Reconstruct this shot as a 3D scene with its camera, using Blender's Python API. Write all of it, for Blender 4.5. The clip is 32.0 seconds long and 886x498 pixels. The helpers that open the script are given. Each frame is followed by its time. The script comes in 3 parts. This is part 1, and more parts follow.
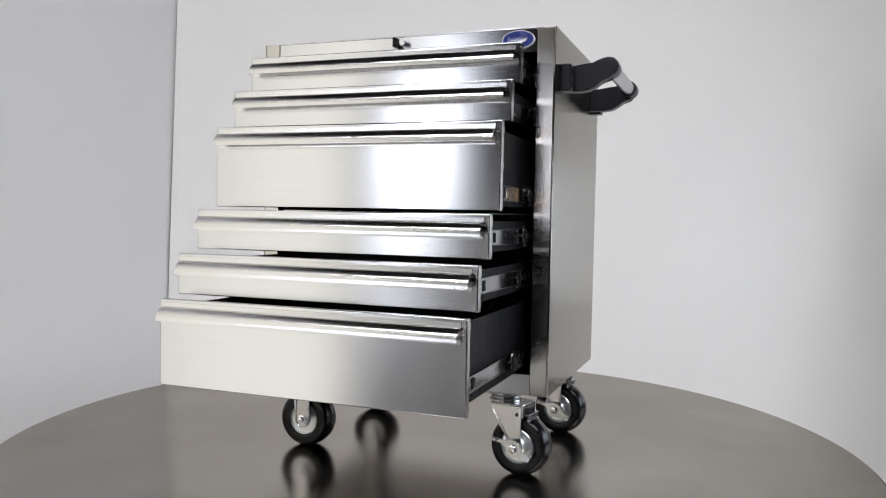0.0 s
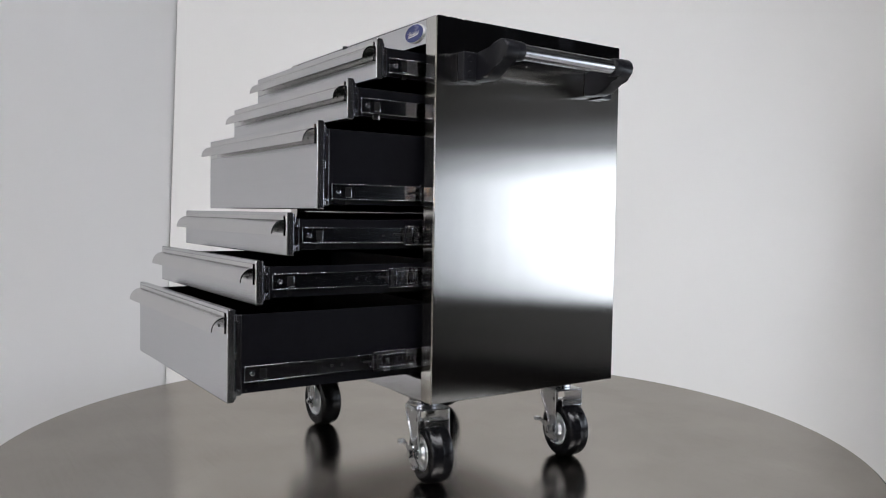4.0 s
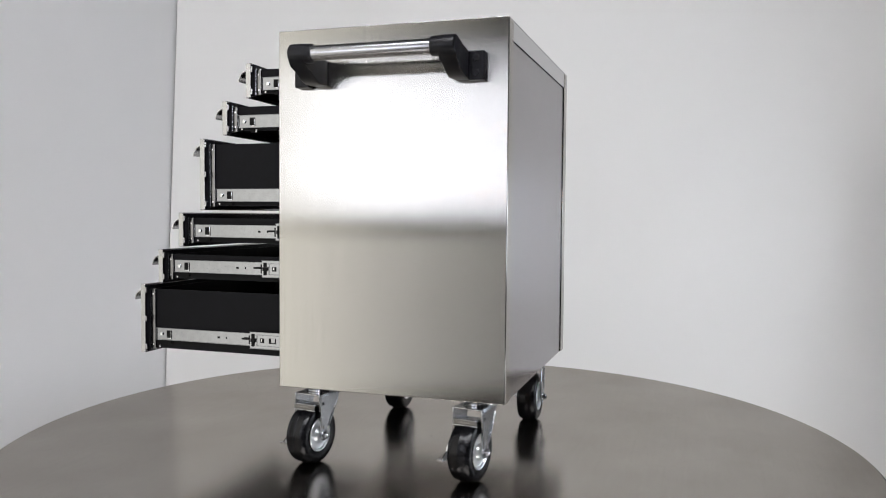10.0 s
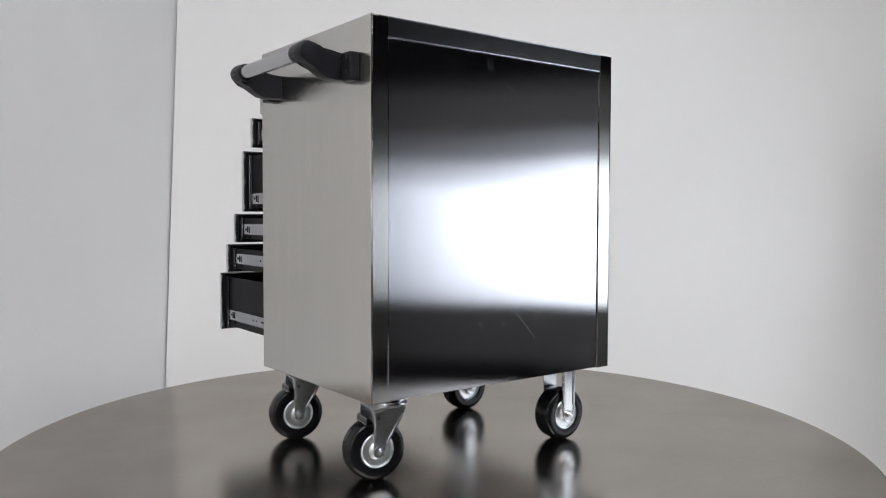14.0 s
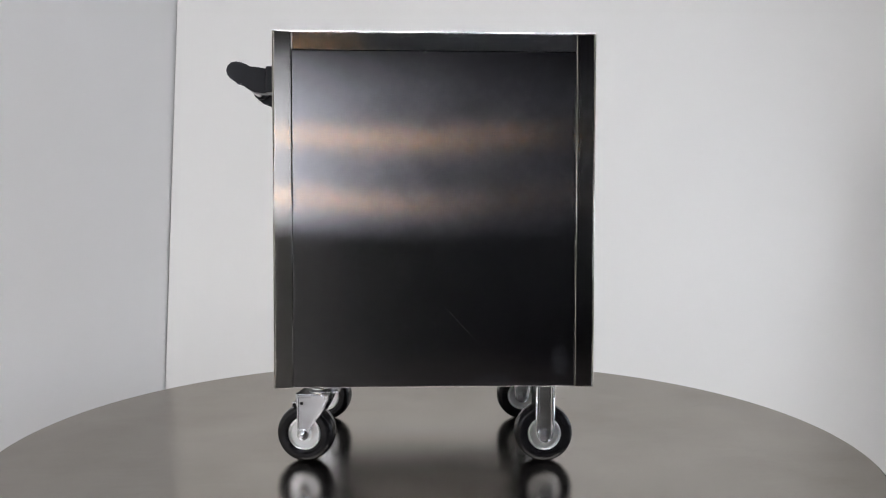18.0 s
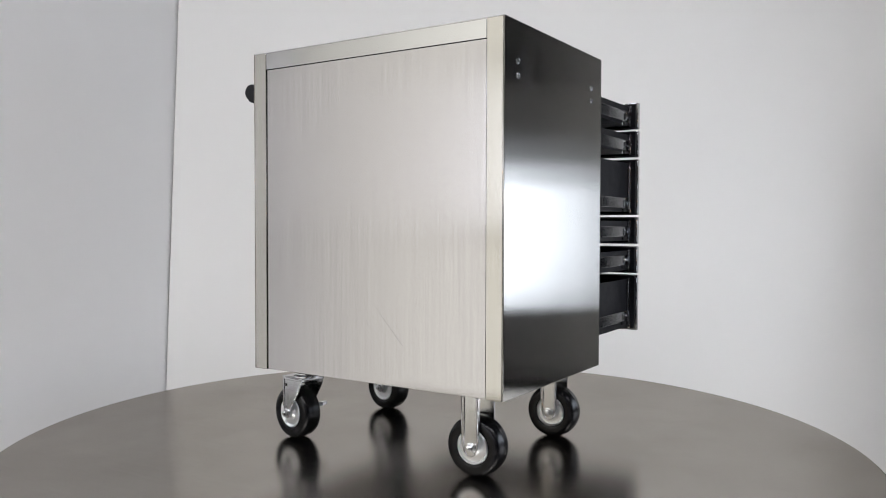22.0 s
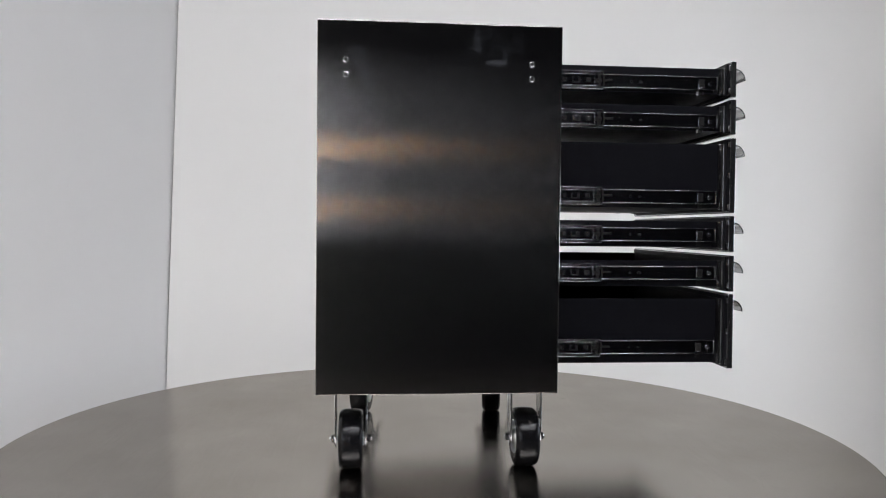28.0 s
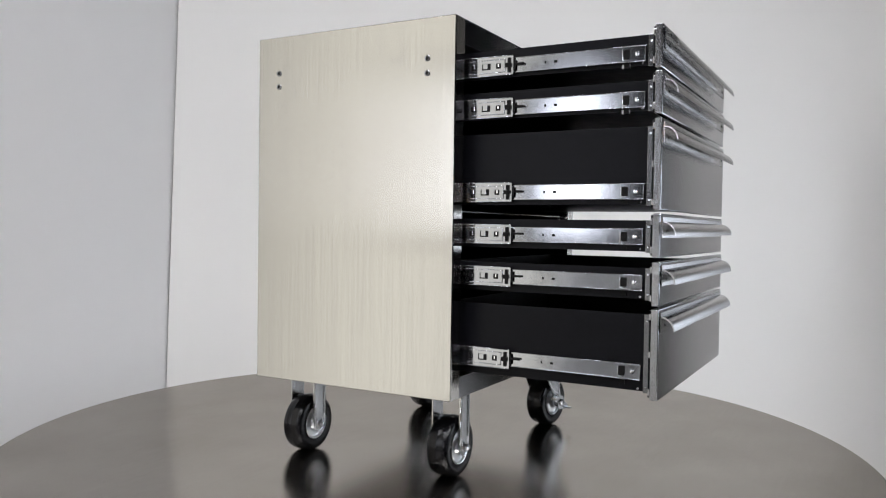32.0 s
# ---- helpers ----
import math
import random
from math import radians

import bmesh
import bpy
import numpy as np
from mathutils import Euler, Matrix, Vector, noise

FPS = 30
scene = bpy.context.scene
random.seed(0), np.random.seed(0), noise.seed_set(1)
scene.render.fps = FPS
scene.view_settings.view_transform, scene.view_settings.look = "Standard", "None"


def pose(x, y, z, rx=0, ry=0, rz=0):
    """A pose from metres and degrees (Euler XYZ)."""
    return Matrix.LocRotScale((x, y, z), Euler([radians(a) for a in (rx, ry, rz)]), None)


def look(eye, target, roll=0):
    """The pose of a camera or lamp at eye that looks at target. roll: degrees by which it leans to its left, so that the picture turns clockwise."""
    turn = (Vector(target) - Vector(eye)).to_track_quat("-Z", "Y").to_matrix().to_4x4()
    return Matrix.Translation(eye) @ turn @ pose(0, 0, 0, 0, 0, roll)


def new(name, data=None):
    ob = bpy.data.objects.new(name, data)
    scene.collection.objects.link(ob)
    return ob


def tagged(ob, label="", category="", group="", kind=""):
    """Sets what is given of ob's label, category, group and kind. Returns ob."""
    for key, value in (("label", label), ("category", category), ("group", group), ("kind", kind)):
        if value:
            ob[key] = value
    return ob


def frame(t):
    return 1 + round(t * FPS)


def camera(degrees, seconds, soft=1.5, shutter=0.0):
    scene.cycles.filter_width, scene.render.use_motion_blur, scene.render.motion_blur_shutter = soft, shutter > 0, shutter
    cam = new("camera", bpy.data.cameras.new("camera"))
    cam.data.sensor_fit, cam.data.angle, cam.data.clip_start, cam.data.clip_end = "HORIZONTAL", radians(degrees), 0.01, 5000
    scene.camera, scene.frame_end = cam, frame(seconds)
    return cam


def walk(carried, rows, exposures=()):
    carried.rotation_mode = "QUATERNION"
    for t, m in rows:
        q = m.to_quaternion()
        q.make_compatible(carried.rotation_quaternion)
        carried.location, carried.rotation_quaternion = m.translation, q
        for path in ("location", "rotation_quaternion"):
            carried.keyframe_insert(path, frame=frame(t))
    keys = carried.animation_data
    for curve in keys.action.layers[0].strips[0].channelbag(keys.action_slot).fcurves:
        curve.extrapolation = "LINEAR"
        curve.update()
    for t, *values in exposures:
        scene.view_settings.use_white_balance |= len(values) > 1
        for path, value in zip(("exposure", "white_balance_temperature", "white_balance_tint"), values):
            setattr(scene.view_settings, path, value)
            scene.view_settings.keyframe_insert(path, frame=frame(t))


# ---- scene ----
# Turntable angles (seconds, degrees): the table and the cabinet on it turn together.
TURN = [(0, -21.41), (1, -30.14), (2, -38.88), (3, -47.6), (4, -56.33), (5, -65.06), (6, -73.79), (7, -82.52), (8, -91.26), (9, -99.99), (10, -108.74), (11, -117.47), (12, -126.21), (13, -134.95), (14, -143.69), (15, -152.42), (16, -161.16), (17, -169.9), (18, -178.62), (19, -187.35), (20, -196.06), (21, -204.78), (22, -213.47), (23, -222.17), (24, -230.84), (25, -239.51), (26, -248.15), (27, -256.79), (28, -265.4), (29, -274.0), (30, -282.57), (31, -291.12), (32, -299.64)]
LEAN_X, LEAN_Y = 0.0, 0.54      # the table top leans a little off its axis

# ---- camera ----
cam = camera(58.74, 32.0, soft=1.05)
EYE = (0.0, -1.9281, 0.5334)


def aim(yaw, tilt):
    d = Vector((math.sin(radians(yaw)) * math.cos(radians(tilt)), math.cos(radians(yaw)) * math.cos(radians(tilt)), -math.sin(radians(tilt))))
    return look(EYE, Vector(EYE) + d, 0.617)


walk(cam, [(0, aim(0.658, 2.097)), (18.1, aim(0.658, 2.097)), (18.25, aim(0.6, 2.052)), (32, aim(0.6, 2.052))])

# ---- world and light ----
world = bpy.data.worlds.new("world")
scene.world = world
world.use_nodes = True
world.node_tree.nodes["Background"].inputs["Color"].default_value = (0.5, 0.55, 0.6, 1)
world.node_tree.nodes["Background"].inputs["Strength"].default_value = 0.03
scene.view_settings.exposure = 0.0
KEY_LEFT, KEY_BACK, KEY_RIGHT, TOP, TOP_FRONT, WARM, CREAM_FILL = 6.8, 7.0, 5.3, 31.5, 20.0, 13.5, 1.54


# ---- materials ----
def material(name):
    m = bpy.data.materials.new(name)
    m.use_nodes = True
    n = m.node_tree.nodes
    return m, n, m.node_tree.links, n["Principled BSDF"]


def ramp(n, l, src, lo, hi, a=0.3, b=0.7):
    r = n.new("ShaderNodeMapRange")
    r.inputs["From Min"].default_value, r.inputs["From Max"].default_value = a, b
    r.inputs["To Min"].default_value, r.inputs["To Max"].default_value = lo, hi
    l.new(src, r.inputs["Value"])
    return r.outputs["Result"]


def texture(n, l, scale, stretch=(1, 1, 1), detail=3.0, rough=0.5, co="Object"):
    c = n.new("ShaderNodeTexCoord")
    mp = n.new("ShaderNodeMapping")
    mp.inputs["Scale"].default_value = stretch
    t = n.new("ShaderNodeTexNoise")
    t.inputs["Scale"].default_value, t.inputs["Detail"].default_value, t.inputs["Roughness"].default_value = scale, detail, rough
    l.new(c.outputs[co], mp.inputs["Vector"])
    l.new(mp.outputs["Vector"], t.inputs["Vector"])
    return t.outputs["Fac"]


def mixed(n, l, fac, a, b):
    m = n.new("ShaderNodeMix")
    m.data_type = "RGBA"
    m.inputs["A"].default_value, m.inputs["B"].default_value = (*a, 1), (*b, 1)
    l.new(fac, m.inputs["Factor"])
    return m.outputs["Result"]


def maths(n, l, op, a, b):
    m = n.new("ShaderNodeMath")
    m.operation = op
    for i, v in enumerate((a, b)):
        if isinstance(v, (int, float)):
            m.inputs[i].default_value = v
        else:
            l.new(v, m.inputs[i])
    return m.outputs[0]


def bumped(n, l, b, parts):
    last = None
    for src, strength, dist in parts:
        bp = n.new("ShaderNodeBump")
        bp.inputs["Strength"].default_value, bp.inputs["Distance"].default_value = strength, dist
        l.new(src, bp.inputs["Height"])
        if last:
            l.new(last, bp.inputs["Normal"])
        last = bp.outputs["Normal"]
    l.new(last, b.inputs["Normal"])


def brushed(name, stretch, color=(0.592, 0.577, 0.545), spread=(0.12, 0.0105), wide=(0.30, 0.0105), warp=0.0, smear=0.004, tail=0.13, haze=0.10, vary=0.006, film=0.0, tone=0.05, spots=(), across="Y"):
    """Brushed stainless steel; the grain runs where stretch is small, and spreads gloss across itself by (across, along)."""
    m, n, l, b = material(name)
    n.remove(b)
    fine = texture(n, l, 1.0, stretch, 4.0, 0.65)
    broad = texture(n, l, 6.0, (1, 1, 1), 5.0)
    shade = mixed(n, l, ramp(n, l, fine, 0, 1), [c * (1 - tone) for c in color], [c * (1 + tone) for c in color])
    t = n.new("ShaderNodeTangent")
    t.direction_type, t.uv_map = "UV_MAP", "grain"
    out = None
    # the polish, the scratches that spread it across the grain, and a thin haze all round
    for shape, (over, along), share in (("BECKMANN", spread, 1.0), ("BECKMANN", wide, tail), ("GGX", spread, haze)):
        if not share:
            continue
        g = n.new("ShaderNodeBsdfAnisotropic")
        g.distribution = shape
        size = (over * along) ** 0.25
        g.inputs["Anisotropy"].default_value = math.sqrt(along / over) - 1.0
        l.new(shade, g.inputs["Color"])
        r = maths(n, l, "ADD", ramp(n, l, fine, size - vary, size + vary), ramp(n, l, broad, -smear, smear, 0.35, 0.65))
        l.new(r, g.inputs["Roughness"])
        l.new(t.outputs["Tangent"], g.inputs["Tangent"])
        if warp:
            bumped(n, l, g, [(texture(n, l, 2.2, (1, 1, 1), 0.0), 1.0, warp)])
        if out is None:
            out = g.outputs[0]
        else:
            mix = n.new("ShaderNodeMixShader")
            mix.inputs["Fac"].default_value = share
            l.new(out, mix.inputs[1])
            l.new(g.outputs[0], mix.inputs[2])
            out = mix.outputs[0]
    if film:
        # dried wipe marks: thin pale film in drifting patches, thickest towards the top
        c = n.new("ShaderNodeTexCoord")
        sep = n.new("ShaderNodeSeparateXYZ")
        l.new(c.outputs["Object"], sep.inputs[0])
        patch = ramp(n, l, texture(n, l, 9.0, (1.0, 1.0, 0.8), 6.0, 0.6), 0, 0.35, 0.56, 0.74)
        strip = ramp(n, l, texture(n, l, 34.0, (1.0, 1.0, 1.6), 5.0, 0.7), 0.15, 1, 0.38, 0.68)
        amount = maths(n, l, "MULTIPLY", patch, ramp(n, l, sep.outputs["Z"], 0.15, 1.0, 0.62, 0.80))
        # rubbed marks round the fixings: centre, half width, half height, share
        for cu, cz, hw, hh, share in spots:
            du = maths(n, l, "DIVIDE", maths(n, l, "SUBTRACT", sep.outputs[across], cu), hw)
            dz = maths(n, l, "DIVIDE", maths(n, l, "SUBTRACT", sep.outputs["Z"], cz), hh)
            d = maths(n, l, "ADD", maths(n, l, "MULTIPLY", du, du), maths(n, l, "MULTIPLY", dz, dz))
            amount = maths(n, l, "MAXIMUM", amount, ramp(n, l, d, share, 0, 0.25, 1.0))
        amount = maths(n, l, "MULTIPLY", amount, strip)
        pale = n.new("ShaderNodeBsdfDiffuse")
        pale.inputs["Color"].default_value = (0.55, 0.58, 0.65, 1)
        over = n.new("ShaderNodeMixShader")
        l.new(maths(n, l, "MULTIPLY", amount, film), over.inputs["Fac"])
        l.new(out, over.inputs[1])
        l.new(pale.outputs[0], over.inputs[2])
        out = over.outputs[0]
    l.new(out, n["Material Output"].inputs["Surface"])
    return m


def plain(name, color, rough, metal=0.0, var=0.12, scale=30.0, bump=0.0, dist=0.001, rvar=0.06, coat=0.0, spec=0.5):
    m, n, l, b = material(name)
    f = texture(n, l, scale, (1, 1, 1), 5.0, 0.6)
    g = texture(n, l, scale * 0.13, (1, 1, 1), 3.0)
    both = maths(n, l, "MULTIPLY", maths(n, l, "ADD", f, g), 0.5)
    l.new(mixed(n, l, ramp(n, l, both, 0, 1, 0.35, 0.65), [c * (1 - var) for c in color], [min(1, c * (1 + var)) for c in color]), b.inputs["Base Color"])
    l.new(ramp(n, l, both, rough - rvar, rough + rvar, 0.35, 0.65), b.inputs["Roughness"])
    b.inputs["Metallic"].default_value = metal
    b.inputs["Coat Weight"].default_value = coat
    b.inputs["Specular IOR Level"].default_value = spec
    if bump:
        bumped(n, l, b, [(f, bump, dist)])
    return m


def glow(name, color, strength):
    m, n, l, b = material(name)
    b.inputs["Base Color"].default_value = (0.03, 0.03, 0.03, 1)
    b.inputs["Emission Color"].default_value = (*color, 1)
    b.inputs["Emission Strength"].default_value = strength
    return m


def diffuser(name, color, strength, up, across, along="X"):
    """Diffuser with falloff painted into its emission: stops of (height or width, share)."""
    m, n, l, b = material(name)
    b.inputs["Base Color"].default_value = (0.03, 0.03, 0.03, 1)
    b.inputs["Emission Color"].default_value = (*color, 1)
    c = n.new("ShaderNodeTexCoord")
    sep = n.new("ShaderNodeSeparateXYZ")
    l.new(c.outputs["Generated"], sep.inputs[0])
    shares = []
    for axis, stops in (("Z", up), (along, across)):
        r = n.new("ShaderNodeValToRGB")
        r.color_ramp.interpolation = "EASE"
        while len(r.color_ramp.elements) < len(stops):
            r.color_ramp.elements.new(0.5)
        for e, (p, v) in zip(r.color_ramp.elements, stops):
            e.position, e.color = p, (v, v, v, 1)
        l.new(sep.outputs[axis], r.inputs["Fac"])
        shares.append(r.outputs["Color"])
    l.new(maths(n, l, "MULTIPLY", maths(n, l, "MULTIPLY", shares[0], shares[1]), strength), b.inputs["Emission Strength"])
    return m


STEEL_V = brushed("steel_vertical_grain", (260, 260, 3.0))
STEEL_BACK = brushed("steel_back_sheet", (260, 260, 3.0), (0.578, 0.565, 0.574), warp=0.004, film=0.06, across="X", spots=[(0.040, 0.866, 0.012, 0.016, 0.6), (-0.016, 0.826, 0.022, 0.008, 0.5), (-0.025, 0.801, 0.03, 0.005, 0.6), (0.034, 0.260, 0.012, 0.014, 0.5), (-0.267, 0.232, 0.022, 0.040, 0.5), (-0.128, 0.194, 0.040, 0.014, 0.5)])
STEEL_SIDE = brushed("steel_side_sheet", (260, 260, 3.0), film=0.07, spots=[(0.185, 0.858, 0.020, 0.026, 0.5), (0.166, 0.828, 0.018, 0.024, 0.55), (0.166, 0.806, 0.014, 0.016, 1.0), (0.190, 0.780, 0.030, 0.012, 0.4), (-0.055, 0.898, 0.008, 0.030, 0.5), (-0.058, 0.876, 0.012, 0.010, 0.7), (-0.095, 0.850, 0.026, 0.009, 0.8), (-0.112, 0.858, 0.006, 0.018, 0.8), (-0.093, 0.814, 0.010, 0.006, 0.7), (0.068, 0.715, 0.010, 0.012, 0.5), (0.083, 0.857, 0.026, 0.004, 0.35)])
STEEL_RIGHT = brushed("steel_handle_side_sheet", (260, 260, 3.0), film=0.16, spots=[(-0.02, 0.79, 0.05, 0.006, 0.4), (0.12, 0.775, 0.03, 0.02, 0.4), (-0.10, 0.74, 0.03, 0.012, 0.3)])
STEEL_H = brushed("steel_level_grain", (3.0, 260, 260), (0.620, 0.622, 0.630), (0.105, 0.026), tail=0.0, haze=0.0, vary=0.003, tone=0.012)
CHROME = plain("zinc_plate", (0.72, 0.73, 0.75), 0.11, 1.0, 0.08, 60, 0.10, 0.0004, rvar=0.03)
ZINC = plain("satin_zinc", (0.66, 0.66, 0.66), 0.34, 1.0, 0.06, 50)
RETURN = plain("folded_return", (0.58, 0.58, 0.58), 0.2, 1.0, 0.06, 60, rvar=0.02)
SLIDE = plain("slide_zinc", (0.39, 0.40, 0.42), 0.115, 1.0, 0.08, 60, 0.10, 0.0005, rvar=0.02)
FORK = plain("fork_zinc", (0.66, 0.67, 0.68), 0.22, 1.0, 0.05, 70, rvar=0.02)
RIM = plain("cast_rim", (0.74, 0.75, 0.76), 0.34, 1.0, 0.10, 60)
TUBE = plain("satin_tube", (0.50, 0.50, 0.51), 0.25, 1.0, 0.02, 8, rvar=0.01)
GLOSS = plain("dark_plate", (0.30, 0.30, 0.305), 0.19, 1.0, 0.1, 60, rvar=0.02)
ALU = brushed("aluminium_pull", (3.0, 200, 200), (0.66, 0.655, 0.65), (0.10, 0.026), (0.20, 0.026), tail=0.1, haze=0.0, vary=0.004, smear=0.002, tone=0.015)
BLACK = plain("black_powder_coat", (0.0042, 0.0042, 0.0056), 0.37, 0.0, 0.2, 220, 0.12, 0.0003, spec=0.11)
LINER = plain("dark_inside", (0.006, 0.006, 0.007), 0.55, 0.0, 0.2, 60, spec=0.15)
RUBBER = plain("black_rubber", (0.004, 0.004, 0.0048), 0.24, 0.0, 0.2, 40, spec=0.28, rvar=0.02)
PLASTIC = plain("black_plastic", (0.009, 0.009, 0.011), 0.34, 0.0, 0.15, 160, 0.15, 0.0003, spec=0.25)
HOLE = plain("dark_hole", (0.006, 0.006, 0.006), 0.6, spec=0.12)
SCUFF = plain("scuffed_steel", (0.24, 0.24, 0.25), 0.36, 1.0, 0.2, 300, rvar=0.03)
PAPER = plain("white_sticker", (0.8, 0.8, 0.78), 0.6)
NAVY = plain("navy_enamel", (0.015, 0.025, 0.13), 0.25, coat=0.5)
WHITE = plain("white_enamel", (0.8, 0.8, 0.82), 0.3)
WALL_WARM = plain("cream_board", (0.80, 0.785, 0.755), 0.75, 0.0, 0.012, 2.0, 0.05, 0.001)
WALL_COOL = plain("white_board", (0.79, 0.782, 0.776), 0.75, 0.0, 0.012, 2.0, 0.05, 0.001)
DARK_WALL = plain("dark_wall", (0.006, 0.0062, 0.0075), 0.9, 0.0, 0.1, 3.0, spec=0.03)
FLOOR = plain("dark_floor", (0.014, 0.0125, 0.0125), 0.8, 0.0, 0.2, 8.0, spec=0.05)
CEIL = plain("grey_ceiling", (0.045, 0.045, 0.046), 0.9, 0.0, 0.05, 3.0, spec=0.03)
# Hot spots and dim edges are painted into these panels' emission.
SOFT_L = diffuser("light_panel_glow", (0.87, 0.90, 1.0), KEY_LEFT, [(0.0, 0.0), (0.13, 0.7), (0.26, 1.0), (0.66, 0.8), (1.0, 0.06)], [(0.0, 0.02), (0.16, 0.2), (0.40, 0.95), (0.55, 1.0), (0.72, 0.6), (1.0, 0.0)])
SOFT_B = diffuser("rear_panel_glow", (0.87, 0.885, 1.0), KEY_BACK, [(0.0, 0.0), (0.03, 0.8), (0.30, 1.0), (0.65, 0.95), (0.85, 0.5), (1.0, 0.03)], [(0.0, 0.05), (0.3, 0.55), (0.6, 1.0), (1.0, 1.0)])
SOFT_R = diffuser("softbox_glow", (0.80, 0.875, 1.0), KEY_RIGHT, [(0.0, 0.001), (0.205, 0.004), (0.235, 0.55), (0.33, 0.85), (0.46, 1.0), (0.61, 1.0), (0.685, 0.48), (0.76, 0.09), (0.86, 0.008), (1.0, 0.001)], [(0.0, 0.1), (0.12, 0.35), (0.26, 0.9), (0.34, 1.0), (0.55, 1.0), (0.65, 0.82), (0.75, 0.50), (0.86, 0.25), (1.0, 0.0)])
# Emission of the added overhead fill panels.
FILL_T = glow("fill_panel_glow", (0.945, 0.95, 1.0), TOP)
FILL_F = glow("front_fill_glow", (0.945, 0.95, 1.0), TOP_FRONT)
# Added cream glow; its change along the length is painted into the emission.
CREAM_GLOW = diffuser("cream_fill_glow", (1.0, 0.972, 0.895), CREAM_FILL, [(0.0, 0.8), (0.5, 0.8)], [(0.0, 1.0), (0.45, 0.97), (0.70, 0.80), (0.85, 0.61), (1.0, 0.49)], "Y")
BULB = glow("warm_bulb", (1.0, 0.62, 0.34), WARM)


def table_steel():
    """The turntable's sheet: satin steel, rubbed in all ways, with faint stains."""
    m, n, l, b = material("satin_table_steel")
    n.remove(b)
    fine = texture(n, l, 90, (1, 1, 1), 6.0, 0.7)
    broad = texture(n, l, 3.0, (1, 1, 1), 5.0, 0.55)
    streak = texture(n, l, 1.0, (4.0, 130, 1.0), 4.0, 0.6)
    tone = maths(n, l, "ADD", maths(n, l, "MULTIPLY", broad, 0.8), maths(n, l, "MULTIPLY", streak, 0.2))
    shade = mixed(n, l, ramp(n, l, tone, 0, 1), (0.375, 0.350, 0.322), (0.465, 0.438, 0.408))
    rough = maths(n, l, "ADD", ramp(n, l, broad, 0.185, 0.205), ramp(n, l, fine, -0.012, 0.012))
    mix = n.new("ShaderNodeMixShader")
    mix.inputs["Fac"].default_value = 0.4
    for slot, shape, more in ((1, "BECKMANN", 1.04), (2, "GGX", 1.0)):
        g = n.new("ShaderNodeBsdfAnisotropic")
        g.distribution = shape
        l.new(shade, g.inputs["Color"])
        l.new(maths(n, l, "MULTIPLY", rough, more), g.inputs["Roughness"])
        l.new(g.outputs[0], mix.inputs[slot])
    l.new(mix.outputs[0], n["Material Output"].inputs["Surface"])
    return m


TABLE = table_steel()


# ---- mesh helpers ----
def slab(bm, x0, x1, y0, y1, z0, z1, bevel=0.0):
    """A box between these bounds, with its edges broken."""
    made = bmesh.ops.create_cube(bm, size=1.0, matrix=Matrix.Translation(((x0 + x1) / 2, (y0 + y1) / 2, (z0 + z1) / 2)) @ Matrix.Diagonal((x1 - x0, y1 - y0, z1 - z0, 1)))
    if bevel:
        edges = list({e for v in made["verts"] for e in v.link_edges})
        bmesh.ops.bevel(bm, geom=edges, offset=bevel, segments=2, affect="EDGES", profile=0.6)
    return bm


def box(*a, **k):
    return slab(bmesh.new(), *a, **k)


def rod(bm, at, axis, radius, depth, segments=24, bevel=0.0, radius2=None):
    turn = Vector(axis).to_track_quat("Z", "Y").to_matrix().to_4x4()
    made = bmesh.ops.create_cone(bm, cap_ends=True, segments=segments, radius1=radius, radius2=radius if radius2 is None else radius2, depth=depth, matrix=Matrix.Translation(at) @ turn)
    if bevel:
        rim = [e for e in {e for v in made["verts"] for e in v.link_edges} if any(len(f.verts) > 4 for f in e.link_faces)]
        bmesh.ops.bevel(bm, geom=rim, offset=bevel, segments=2, affect="EDGES", profile=0.6)
    return bm


def lathe(bm, profile, axis="z", at=(0, 0, 0), steps=40):
    """Turns a closed outline of (radius, along) about an axis."""
    at = Vector(at)
    rings = []
    for i in range(steps):
        a = 2 * math.pi * i / steps
        c, s = math.cos(a), math.sin(a)
        ring = []
        for r, h in profile:
            v = {"z": (r * c, r * s, h), "y": (r * c, h, r * s), "x": (h, r * c, r * s)}[axis]
            ring.append(bm.verts.new(at + Vector(v)))
        rings.append(ring)
    k = len(profile)
    for i in range(steps):
        a, b = rings[i], rings[(i + 1) % steps]
        for j in range(k):
            bm.faces.new((a[j], a[(j + 1) % k], b[(j + 1) % k], b[j]))
    return bm


def sweep(bm, outline, axis, lo, hi):
    """Pushes a closed outline through from lo to hi along x or y; outline holds the other two of (x, y, z)."""
    def at(p, t):
        return (t, p[0], p[1]) if axis == "x" else (p[0], t, p[1])
    a = [bm.verts.new(at(p, lo)) for p in outline]
    b = [bm.verts.new(at(p, hi)) for p in outline]
    k = len(outline)
    for i in range(k):
        bm.faces.new((a[i], a[(i + 1) % k], b[(i + 1) % k], b[i]))
    bm.faces.new(a[::-1])
    bm.faces.new(b)
    return bm


